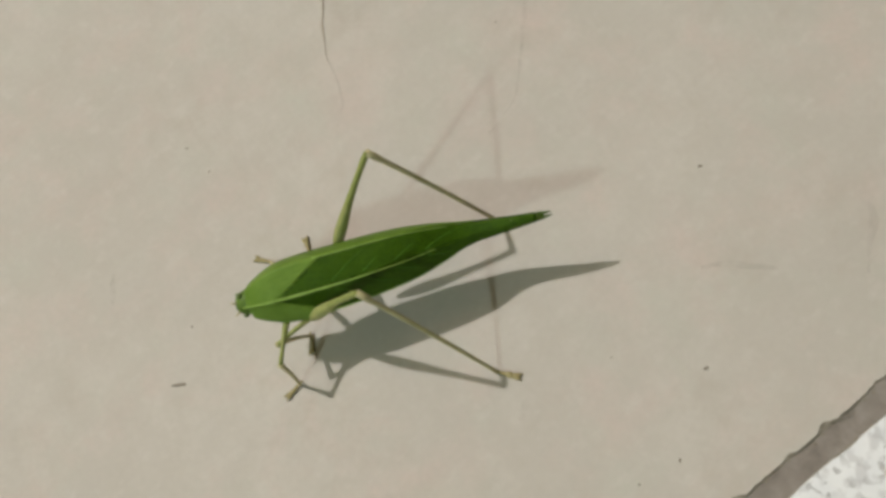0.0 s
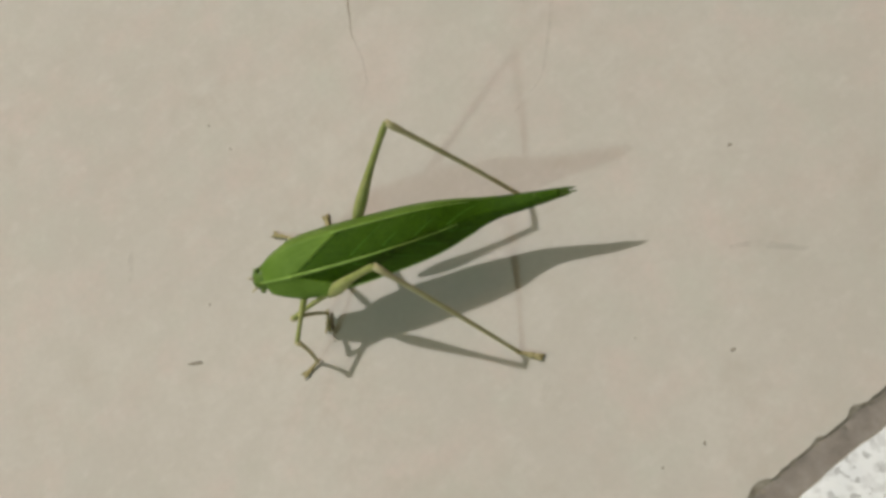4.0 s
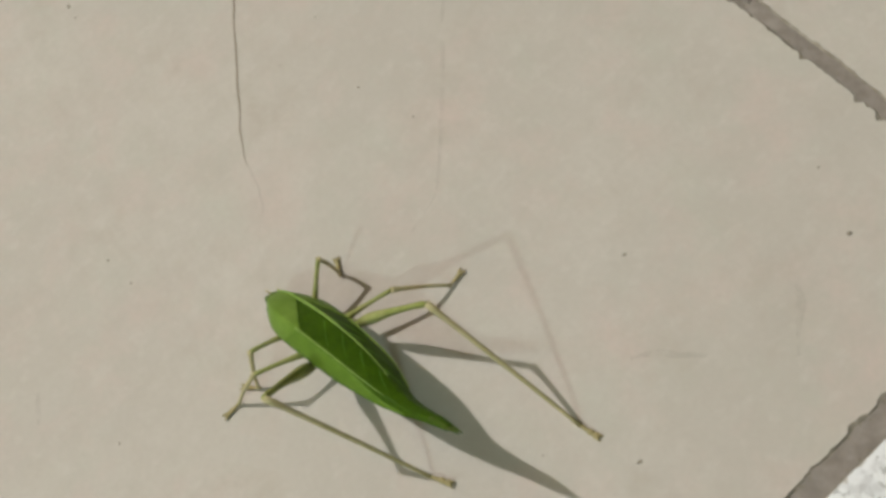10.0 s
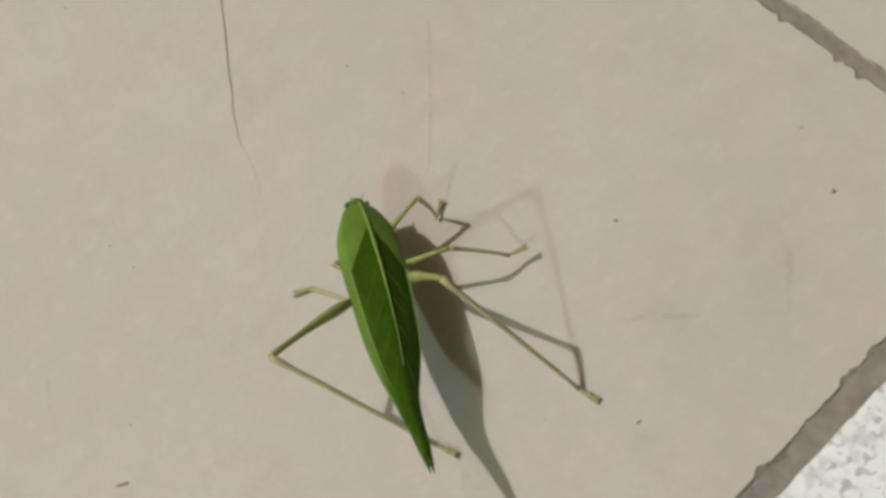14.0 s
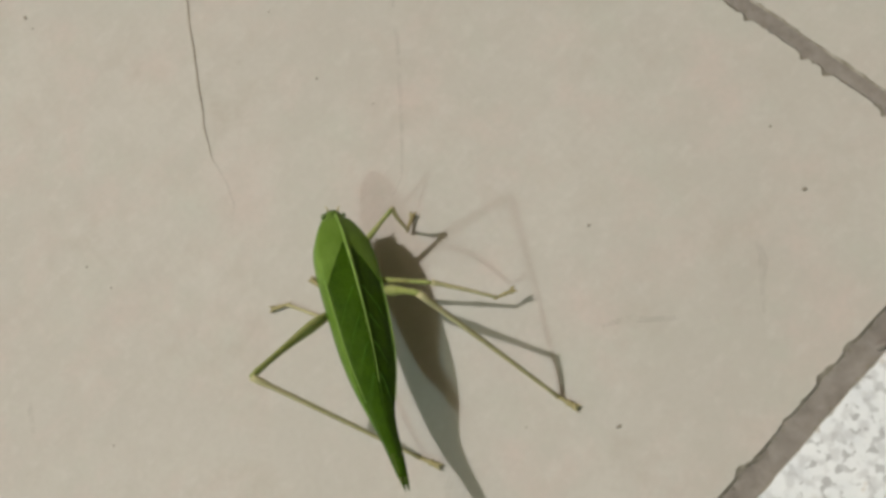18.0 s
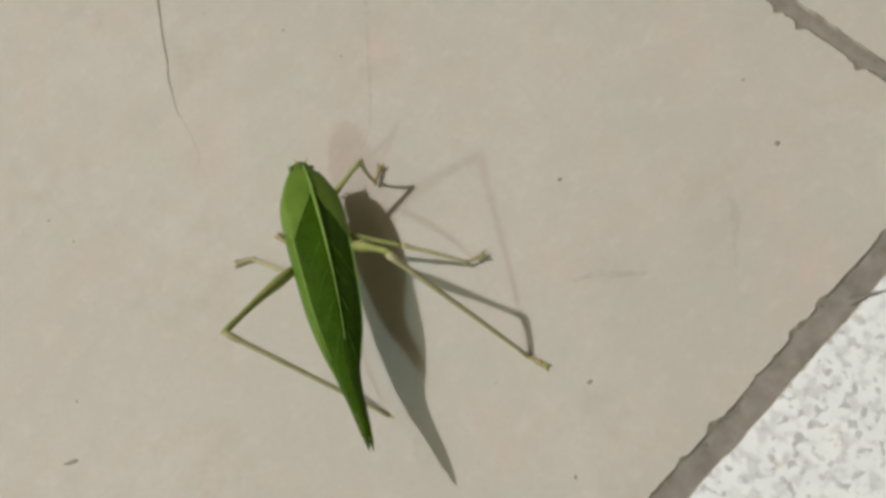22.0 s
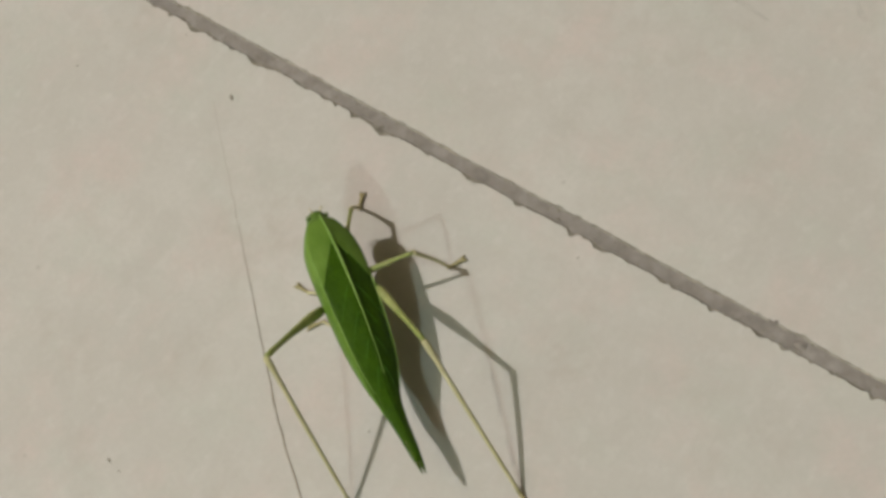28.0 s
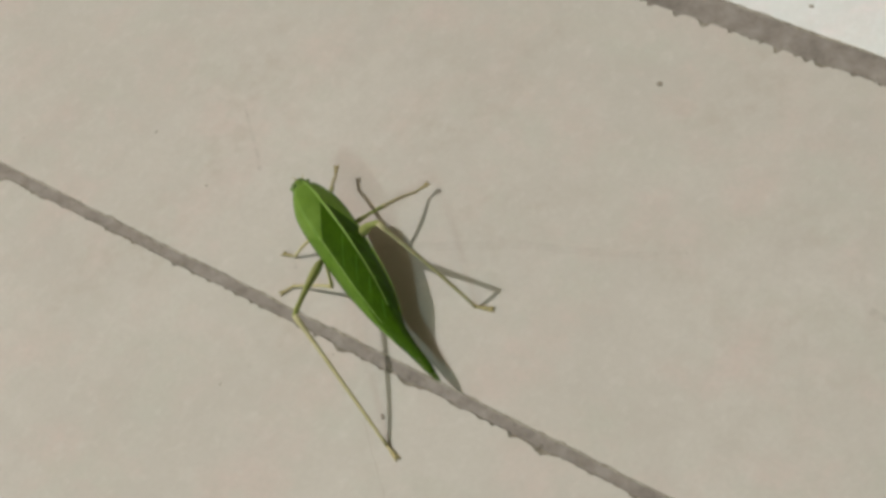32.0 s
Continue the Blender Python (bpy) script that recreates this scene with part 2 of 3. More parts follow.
def curve_at(x, knots):
    """A smooth value at x between knots in falling or rising order."""
    knots = sorted(knots)
    xs, ys = [k[0] for k in knots], [k[1] for k in knots]
    if x <= xs[0]:
        return ys[0]
    if x >= xs[-1]:
        return ys[-1]
    i = max(k for k in range(len(xs)) if xs[k] <= x)
    i = min(i, len(xs) - 2)
    u = (x - xs[i]) / (xs[i + 1] - xs[i])
    slope = lambda k: (ys[min(k + 1, len(ys) - 1)] - ys[max(k - 1, 0)]) / (xs[min(k + 1, len(xs) - 1)] - xs[max(k - 1, 0)])
    h = xs[i + 1] - xs[i]
    a, b = slope(i) * h, slope(i + 1) * h
    return (2 * u**3 - 3 * u**2 + 1) * ys[i] + (u**3 - 2 * u**2 + u) * a + (3 * u**2 - 2 * u**3) * ys[i + 1] + (u**3 - u**2) * b


# ---- unseen walls and ceiling, added to close the place and bounce warm light ----
def box_wall(name, x0, x1, y0, y1, z0, z1):
    bm = bmesh.new()
    bmesh.ops.create_cube(bm, size=1)
    for v in bm.verts:
        v.co = Vector(((x0 + x1) / 2 + v.co.x * (x1 - x0), (y0 + y1) / 2 + v.co.y * (y1 - y0), (z0 + z1) / 2 + v.co.z * (z1 - z0)))
    return tagged(mesh_object(name, bm, BOUNCE, smooth=False), "plain warm-toned unseen surface, added to bounce light", "wall", kind="structure")


box_wall("added_wall_north", -3.6, 3.6, 3.4, 3.55, -0.02, 2.6)
box_wall("added_wall_south", -3.6, 3.6, -3.55, -3.4, -0.02, 2.6)
box_wall("added_wall_east", 3.4, 3.55, -3.4, 3.4, -0.02, 2.6)
box_wall("added_wall_west", -3.55, -3.4, -3.4, 3.4, -0.02, 2.6)
box_wall("ceiling", -3.6, 3.6, -3.6, 3.6, 2.6, 2.7)["category"] = "ceiling"

# ---- the floor: a bed of grout with tiles set in it ----
K0, K1 = 10.29, 10.50  # the joint along x, in centimetres
G0, G1 = 5.77, 6.15  # the joint along y
Q0, Q1 = 20.12, 20.70  # the far joint along x

bm = bmesh.new()
bmesh.ops.create_cube(bm, size=1)
for v in bm.verts:
    v.co = Vector((v.co.x * 6.8, v.co.y * 6.8, -0.0105 + v.co.z * 0.02))
floor = tagged(mesh_object("floor", bm, GROUT, smooth=False), "tiled floor with rough grey-brown grout joints", "floor", kind="structure")


def edge_noise(u, seed, wave, chip):
    """How far a tile's edge falls back at u centimetres along it."""
    w = wave * noise.noise(Vector((u * 0.55, seed * 7.3, 0))) + 0.35 * wave * noise.noise(Vector((u * 2.3, seed * 3.1, 4)))
    c = max(0.0, noise.noise(Vector((u * 1.9, seed * 5.9, 9))) - 0.15) * 1.5 + max(0.0, noise.noise(Vector((u * 4.3, seed * 2.3, 2))) - 0.12) * 1.3 + max(0.0, noise.noise(Vector((u * 9.7, seed * 4.7, 6))) - 0.1) * 0.5
    return w + chip * c


def tile(x0, x1, y0, y1, material, label, seed, chips, step=0.045):
    """A tile with worn edges; chips gives (wave, chip) in centimetres for the south, east, north and west edge."""
    corners = [(x0, y0), (x1, y0), (x1, y1), (x0, y1)]
    inward = [(0, 1), (-1, 0), (0, -1), (1, 0)]
    inner, top, rim, foot = [], [], [], []
    margin = min(0.7, 0.2 * (x1 - x0), 0.2 * (y1 - y0))
    for side in range(4):
        a, b = Vector(corners[side]), Vector(corners[(side + 1) % 4])
        wave, chip = chips[side]
        length = (b - a).length
        count = max(2, int(length / step)) if wave or chip else 2
        n_in = Vector(inward[side])
        for i in range(count):
            u = length * i / count
            p = a + (b - a) * (i / count)
            ends = min(1.0, u / 0.8, (length - u) / 0.8) if i else 0.0
            back = edge_noise(p.x + p.y, seed + side, wave, chip) * ends
            fall = edge_noise(p.x + p.y, seed + side, wave, chip * 0.3) * ends
            inner.append(a + (b - a) / length * min(max(u, margin), length - margin) + n_in * margin)
            top.append(p + n_in * (back + 0.03))
            rim.append(p + n_in * fall)
            foot.append(p + n_in * (fall - 0.02))
    bm = bmesh.new()
    rings = [[(p.x * CM, p.y * CM, z) for p in ring] for ring, z in ((foot, -0.0085), (rim, -0.0004), (top, 0.0), (inner, 0.0))]
    loft(bm, rings)
    for f in list(bm.faces)[: 2 * len(top)]:
        f.material_index = 1
    bmesh.ops.triangulate(bm, faces=[f for f in bm.faces if len(f.verts) > 4])
    ob = mesh_object("tile", bm, material, floor, label, smooth=False)
    ob.data.materials.append(EDGE)
    return ob


tile_1 = tile(-33.0, G0, -22.0, K0, BEIGE, "beige glazed floor tile with hairline cracks", 1, [(0, 0), (0.03, 0.12), (0.03, 0.15), (0, 0)])
tile_2 = tile(-33.0, G0, K1, Q0, BEIGE, "beige glazed floor tile with faint scuffs", 6, [(0.03, 0.05), (0.03, 0.05), (0.06, 0.24), (0, 0)])
tile(-33.0, G0, Q1, 44.0, PALE, "white glazed floor tile", 11, [(0.05, 0.02), (0, 0), (0, 0), (0, 0)])
tile_4 = tile(G1, 14.0, -22.0, K0, GRANITE, "white granite tile with grey flecks and a short crack", 17, [(0, 0), (0, 0), (0, 0), (0.05, 0.05)])


def outer_tiles():
    """The rest of the tiled floor, out to the walls."""
    verts, faces = [], []

    def lay(x0, x1, y0, y1):
        base = len(verts)
        for z, inset in ((-0.85, 0.0), (-0.05, 0.0), (0.0, 0.04)):
            verts.extend([((x0 + inset) * CM, (y0 + inset) * CM, z * CM), ((x1 - inset) * CM, (y0 + inset) * CM, z * CM), ((x1 - inset) * CM, (y1 - inset) * CM, z * CM), ((x0 + inset) * CM, (y1 - inset) * CM, z * CM)])
        for r in (0, 4):
            for i in range(4):
                j = (i + 1) % 4
                faces.append((base + r + i, base + r + j, base + r + 4 + j, base + r + 4 + i))
        faces.append((base + 8, base + 9, base + 10, base + 11))

    def cuts(low, high, start, stop):
        """Tile edges from the walls inwards, leaving start to stop free."""
        left = [(a - 32.7, a) for a in (start - 0.3 - 33.0 * k for k in range(40)) if a - 32.7 > low]
        right = [(a, a + 32.7) for a in (stop + 0.3 + 33.0 * k for k in range(40)) if a + 32.7 < high]
        return left + right

    columns, rows = cuts(-338, 338, -33.0, 14.0), cuts(-338, 338, -22.0, 44.0)
    for x in columns:
        for y in rows + [(-22.0, 10.4), (10.7, 44.0)]:
            lay(*x, *y)
    for y in rows:
        lay(-33.0, -9.5, *y)
        lay(-9.2, 14.0, *y)
    lay(G1, 14.0, K1, 44.0)
    data = bpy.data.meshes.new("tile_field")
    data.from_pydata(verts, [], faces)
    data.materials.append(BEIGE)
    ob = new("tile_field", data)
    ob.parent = floor
    ob["label"] = "further beige glazed floor tiles"
    return ob


outer_tiles()


def grout_bed(x0, x1, y0, y1, step, seed):
    """The rough cement that fills one joint, in centimetres, a little below the tiles."""
    nx, ny = max(3, int((x1 - x0) / step)), max(3, int((y1 - y0) / step))
    verts, faces = [], []
    for j in range(ny + 1):
        for i in range(nx + 1):
            x, y = x0 + (x1 - x0) * i / nx, y0 + (y1 - y0) * j / ny
            h = 0.022 * noise.noise(Vector((x * 1.7, y * 1.7, seed))) + 0.016 * noise.noise(Vector((x * 6, y * 6, seed))) + 0.010 * noise.noise(Vector((x * 17, y * 17, seed)))
            verts.append((x * CM, y * CM, (h - 0.038) * CM))
    for j in range(ny):
        for i in range(nx):
            a = j * (nx + 1) + i
            faces.append((a, a + 1, a + nx + 2, a + nx + 1))
    data = bpy.data.meshes.new("grout")
    data.from_pydata(verts, [], faces)
    data.materials.append(GROUT)
    for p in data.polygons:
        p.use_smooth = True
    ob = new("grout", data)
    ob.parent = floor
    ob["label"] = "rough grey-brown cement in a joint"
    return ob


grout_bed(-26.0, 9.0, K0 - 0.25, K1 + 0.2, 0.055, 1)
grout_bed(G0 - 0.25, G1 + 0.2, -9.0, K0 - 0.26, 0.055, 4)
grout_bed(-26.0, 2.0, Q0 - 0.3, Q1 + 0.2, 0.08, 7)


def joint_dirt(lines, seed):
    """Crumbs of dark dirt caught along the edges of the joints."""
    rng = random.Random(seed)
    ico = [(0, 0, 1), (0.89, 0, 0.45), (0.28, 0.85, 0.45), (-0.72, 0.53, 0.45), (-0.72, -0.53, 0.45), (0.28, -0.85, 0.45), (0, 0, -1)]
    tri = [(0, 1, 2), (0, 2, 3), (0, 3, 4), (0, 4, 5), (0, 5, 1), (6, 2, 1), (6, 3, 2), (6, 4, 3), (6, 5, 4), (6, 1, 5)]
    verts, faces = [], []
    for (ax, ay), (bx, by), density, spread in lines:
        length = math.hypot(bx - ax, by - ay)
        for _ in range(int(length * density * 0.6)):
            u = rng.random()
            if noise.noise(Vector((u * length * 0.9, ax + ay, seed))) < rng.uniform(-0.45, 0.25):
                continue
            r = rng.uniform(0.010, 0.030) * (1.6 if rng.random() < 0.06 else 1.0)
            dx, dy = (bx - ax) / length, (by - ay) / length
            off = rng.gauss(0, spread)
            x, y = ax + (bx - ax) * u - dy * off, ay + (by - ay) * u + dx * off
            base = len(verts)
            for v in ico:
                k = r * rng.uniform(0.7, 1.3)
                verts.append(((x + v[0] * k) * CM, (y + v[1] * k) * CM, (-0.035 + (v[2] * 0.5 + 0.3) * k) * CM))
            faces += [tuple(base + i for i in t) for t in tri]
    data = bpy.data.meshes.new("joint_dirt")
    data.from_pydata(verts, [], faces)
    data.materials.append(SOIL)
    return tagged(new("joint_dirt", data), "dark crumbs of dirt along the grout joints", "dirt", kind="stuff")


joint_dirt([((-24, K0 + 0.02), (G0, K0 + 0.02), 20, 0.035), ((-24, K1 - 0.05), (G0, K1 - 0.03), 7, 0.03), ((G0 + 0.02, -7), (G0 + 0.02, K0), 22, 0.03), ((G1 - 0.02, -7), (G1 - 0.02, K0), 16, 0.025), ((-22, Q0 + 0.03), (0, Q0 + 0.03), 16, 0.05), ((-22, Q1 - 0.02), (0, Q1 - 0.02), 8, 0.03)], 3)


def flat_strip(name, points, widths, material, parent, label, z=0.00004):
    """A thin mark that follows points, in centimetres, along the glaze."""
    bm = bmesh.new()
    pts = [Vector(p) for p in points]
    fine = []
    for i in range(len(pts) - 1):
        for k in range(6):
            u = k / 6
            p = pts[i].lerp(pts[i + 1], u)
            w = widths[i] + (widths[i + 1] - widths[i]) * u
            j = Vector((noise.noise(Vector((p.x * 3, p.y * 3, 1))), noise.noise(Vector((p.x * 3, p.y * 3, 8))))) * 0.02
            fine.append((p + j, w * (0.75 + 0.6 * abs(noise.noise(Vector((p.x * 6, p.y * 6, 5)))))))
    rows = []
    for i, (p, w) in enumerate(fine):
        way = (fine[min(i + 1, len(fine) - 1)][0] - fine[max(i - 1, 0)][0]).normalized()
        side = Vector((-way.y, way.x)) * w / 2
        rows.append([bm.verts.new(((p + side * s).x * CM, (p + side * s).y * CM, zz)) for s, zz in ((1, -0.0001), (1, z), (-1, z), (-1, -0.0001))])
    for a, b in zip(rows, rows[1:]):
        for i in range(3):
            bm.faces.new((a[i], a[i + 1], b[i + 1], b[i]))
    return mesh_object(name, bm, material, parent, label)


flat_strip("crack", [(-12.4, 9.2), (-11.4, 8.35), (-10.57, 7.65), (-9.78, 6.95), (-9.0, 6.29), (-8.15, 5.55), (-7.34, 4.86), (-6.62, 4.34), (-5.91, 3.84), (-5.23, 3.35), (-4.73, 3.04), (-4.5, 2.93)], [0.003, 0.005, 0.008, 0.014, 0.022, 0.033, 0.041, 0.044, 0.042, 0.034, 0.02, 0.01], HAIR, tile_1, "thin dark hairline crack")
flat_strip("crack", [(-4.56, 2.97), (-4.09, 2.84), (-3.70, 2.66), (-3.35, 2.26)], [0.04, 0.035, 0.03, 0.02], SCUFF, tile_1, "faint end of a hairline crack")
flat_strip("crack", [(-4.9, 7.75), (-4.4, 7.29), (-3.87, 6.79), (-3.31, 6.33), (-2.78, 5.85), (-2.44, 5.53), (-1.88, 4.98), (-1.68, 4.76)], [0.03, 0.06, 0.08, 0.09, 0.09, 0.08, 0.06, 0.03], SCUFF, tile_1, "faint brown hairline crack")
flat_strip("crack", [(6.04, 7.24), (6.15, 7.42), (6.3, 7.64), (6.42, 7.8)], [0.15, 0.08, 0.05, 0.01], GROUT, tile_4, "short dark crack from the joint into the granite")
flat_strip("crack", [(-1.68, 4.76), (-1.57, 4.40), (-1.48, 3.97)], [0.03, 0.03, 0.02], SCUFF, tile_1, "faint end of a hairline crack")
flat_strip("scuff", [(3.62, 7.44), (3.84, 7.29), (4.19, 6.88), (4.47, 6.59)], [0.085, 0.17, 0.085, 0.051], SCUFF, tile_1, "faint brown scuff")
flat_strip("scuff", [(2.64, 4.95), (2.88, 5.30), (3.15, 5.51), (3.51, 5.81)], [0.068, 0.119, 0.119, 0.051], SCUFF, tile_1, "faint brown scuff")
flat_strip("scuff", [(-4.03, -2.02), (-3.79, -2.19), (-3.54, -2.36)], [0.051, 0.119, 0.051], SCUFF, tile_1, "faint brown scuff")
flat_strip("scuff", [(2.61, 1.39), (2.46, 1.62), (2.41, 1.75)], [0.085, 0.17, 0.068], SCUFF, tile_1, "faint brown scuff")
flat_strip("scuff", [(-14.91, 12.22), (-13.99, 12.68), (-12.83, 13.30), (-11.76, 13.85), (-10.61, 14.22), (-9.63, 14.61), (-8.71, 15.16)], [0.06, 0.17, 0.24, 0.22, 0.20, 0.15, 0.06], SMEAR, tile_2, "long faint grey scuff")
flat_strip("scuff", [(-19.24, 14.08), (-18.85, 13.74), (-18.36, 13.33), (-17.82, 12.84)], [0.034, 0.085, 0.085, 0.119], SCUFF, tile_2, "faint grey scuff")
flat_strip("scuff", [(-5.27, 15.42), (-4.62, 15.32), (-3.90, 15.20)], [0.17, 0.102, 0.051], SCUFF, tile_2, "short brown scratch")
flat_strip("scuff", [(-2.86, 16.22), (-2.68, 16.01), (-2.30, 15.91)], [0.102, 0.136, 0.068], SCUFF, tile_2, "short brown scratch")
flat_strip("scuff", [(-16.11, 11.62), (-15.55, 11.24)], [0.068, 0.085], SCUFF, tile_2, "faint grey scuff")

for k, (x, y, r) in enumerate([(-1.3, 10.56, 0.10), (-1.02, 10.52, 0.18), (-0.72, 10.48, 0.22), (-0.45, 10.43, 0.16)]):
    bm = bean(bmesh.new(), (x * CM, y * CM, -0.0022), (r * 1.3 * CM, r * CM, 0.0022), k, 0.35, 14, 8)
    mesh_object("grout_lump", bm, GROUT, floor, "lump of spilled pale grout")
bm = bean(bmesh.new(), (2.17 * CM, 10.46 * CM, -0.0012), (0.07 * CM, 0.05 * CM, 0.0006), 3, 0.3, 8, 6)
mesh_object("chip", bm, GRANITE, floor, "tiny white chip in the joint")


def speck(x, y, r, long=1.0, turn=0, seed=0):
    bm = bean(bmesh.new(), (0, 0, r * 0.12 * CM), (r * long * CM, r * CM, r * 0.16 * CM), seed, 0.6, 10, 6)
    ob = tagged(mesh_object("dirt_speck", bm, DIRT), "tiny dark crumb of dirt lying on the tile", "dirt", "dirt specks on the tiles")
    ob.matrix_basis = pose(x * CM, y * CM, 0, 0, 0, turn)


SPECKS = [(-4.38, 0.26, 0.035), (1.35, 6.05, 0.045), (3.90, 3.94, 0.045), (-2.30, -1.55, 0.035), (-9.62, 2.72, 0.05), (-9.33, 2.66, 0.03), (3.61, 8.53, 0.055), (2.52, 9.02, 0.035), (-12.08, 9.41, 0.055), (-11.48, 18.31, 0.085), (-18.74, 12.09, 0.04), (-20.71, 12.73, 0.04)]
SPECKS += [(-15.40, 8.47, 0.04), (-9.71, 21.30, 0.06), (-5.02, 0.23, 0.03), (-5.82, 5.55, 0.03), (-3.03, 5.43, 0.028), (4.70, 2.73, 0.035), (4.58, 2.06, 0.035), (2.79, 3.02, 0.02), (-4.47, 9.91, 0.025), (-13.77, 10.05, 0.03)]
for k, (x, y, r) in enumerate(SPECKS):
    speck(x, y, (0.68 if r >= 0.05 else 0.6) * r, 1.0 + 0.3 * (k % 3), 40 * k, k)
speck(-1.63, -2.28, 0.028, 4.2, 55, 40)
speck(-4.18, 5.17, 0.02, 1.5, 20, 41)


# ---- the katydid ----
CREST = [(2.52, 0.04), (2.3, 0.13), (1.9, 0.22), (1.2, 0.27), (0.6, 0.26), (0.0, 0.21), (-0.4, 0.14), (-0.8, 0.03), (-1.1, -0.04), (-1.4, -0.05), (-1.75, -0.01), (-2.1, 0.02), (-2.52, 0.03)]
DEPTH = [(2.52, 0.123), (2.3, 0.246), (1.9, 0.416), (1.4, 0.508), (0.6, 0.531), (0.0, 0.493), (-0.4, 0.416), (-0.8, 0.316), (-1.1, 0.235), (-1.4, 0.18), (-1.75, 0.135), (-2.1, 0.10), (-2.52, 0.04)]
WIDTH = [(2.52, 0.117), (2.35, 0.216), (2.2, 0.297), (2.0, 0.377), (1.85, 0.426), (1.5, 0.467), (1.2, 0.467), (0.65, 0.447), (0.0, 0.41), (-0.4, 0.361), (-0.75, 0.287), (-1.1, 0.197), (-1.33, 0.158), (-1.75, 0.118), (-2.1, 0.09), (-2.52, 0.045)]
RIBS = 15


def section(x):
    """Half of the body's outline at x: from the ridge down the sloping roof of a wing, round its shoulder, to the lower edge."""
    top, wide = curve_at(x, CREST), curve_at(x, WIDTH)
    low = top - curve_at(x, DEPTH)
    out = []
    for k in range(RIBS):
        v = k / (RIBS - 1)
        if v < 0.72:
            s = v / 0.72
            out.append((wide * 0.96 * (1.06 * s - 0.06 * s**3), top - (top - low) * 0.30 * (0.8 * s + 0.2 * s**2.2)))
        else:
            s = (v - 0.72) / 0.28
            out.append((wide * (0.96 + 0.07 * s - 0.10 * s * s), top - (top - low) * (0.30 + 0.70 * s)))
    return out


def wing_shell(side):
    """One tegmen: a sloping leaf-like field and a flank below its shoulder."""
    rings = []
    count = 72
    for i in range(count + 1):
        x = 1.98 + (-2.30 - 1.98) * i / count
        outer, inner = [], []
        for k, (y, z) in enumerate(section(x)):
            fold = 0.011 * noise.noise(Vector((x * 3.3, y * 6, side * 3))) + 0.005 * noise.noise(Vector((x * 11, y * 17, side * 5)))
            z += fold * (k > 0)
            outer.append((x * CM, (y + 0.002) * side * CM, z * CM))
            inner.append((x * CM, max(0.002, y - 0.02) * side * CM, (z - 0.02) * CM))
        rings.append(outer + inner[::-1])
    bm = bmesh.new()
    loft(bm, rings)
    return bm


katydid = tagged(new("katydid"), "green leaf-winged katydid walking on long thin legs over the tiles", "insect")
for side in (1, -1):
    part("wing", wing_shell(side), WING, katydid, "dark green leaf-like folded wing")

for side in (1, -1):  # the hindwings' narrow tips, a little apart, behind the tegmina
    bm = bmesh.new()
    rings = []
    for i in range(17):
        x = -1.9 + (-2.55 + 1.9) * i / 16
        w, t, b = 0.55 * curve_at(x, WIDTH) + 0.004, curve_at(x, CREST) - 0.012, curve_at(x, CREST) - curve_at(x, DEPTH) + 0.01
        off = side * (0.42 * curve_at(x, WIDTH) + 0.012 * (i / 16) ** 2)
        point = min(1.0, 0.2 + (16 - i) / 5)  # drawn out to a point
        w, t, b = w * point, (t + b) / 2 + (t - b) / 2 * point, (t + b) / 2 - (t - b) / 2 * point
        rings.append([(x * CM, (off + math.cos(a) * w) * CM, ((t + b) / 2 + math.sin(a) * max(0.02 * point, abs(t - b) / 2)) * CM) for a in (2 * math.pi * k / 10 for k in range(10))])
    part("hindwing_tip", loft(bm, rings), TAIL, katydid, "olive pointed wing tip")

bm = bmesh.new()  # the pale ridge where the closed wings meet
path = [((1.95 - 2.65 * i / 30) * CM, 0.0, (curve_at(1.95 - 2.65 * i / 30, CREST) + 0.006) * CM) for i in range(31)]
tube(bm, path, [(0.031 - 0.022 * min(1.0, i / 24)) * CM for i in range(31)], 8, 1.0)
part("ridge", bm, VEIN, katydid, "pale yellow-green ridge vein")


def on_skin(x, v):
    """A point of the wings' skin at x, a share v of the way from the ridge to the lower edge."""
    row = section(x)
    k = max(0.0, min(0.9999, v)) * (RIBS - 1)
    a, c, f = row[int(k)], row[int(k) + 1], k - int(k)
    return a[0] + (c[0] - a[0]) * f, a[1] + (c[1] - a[1]) * f


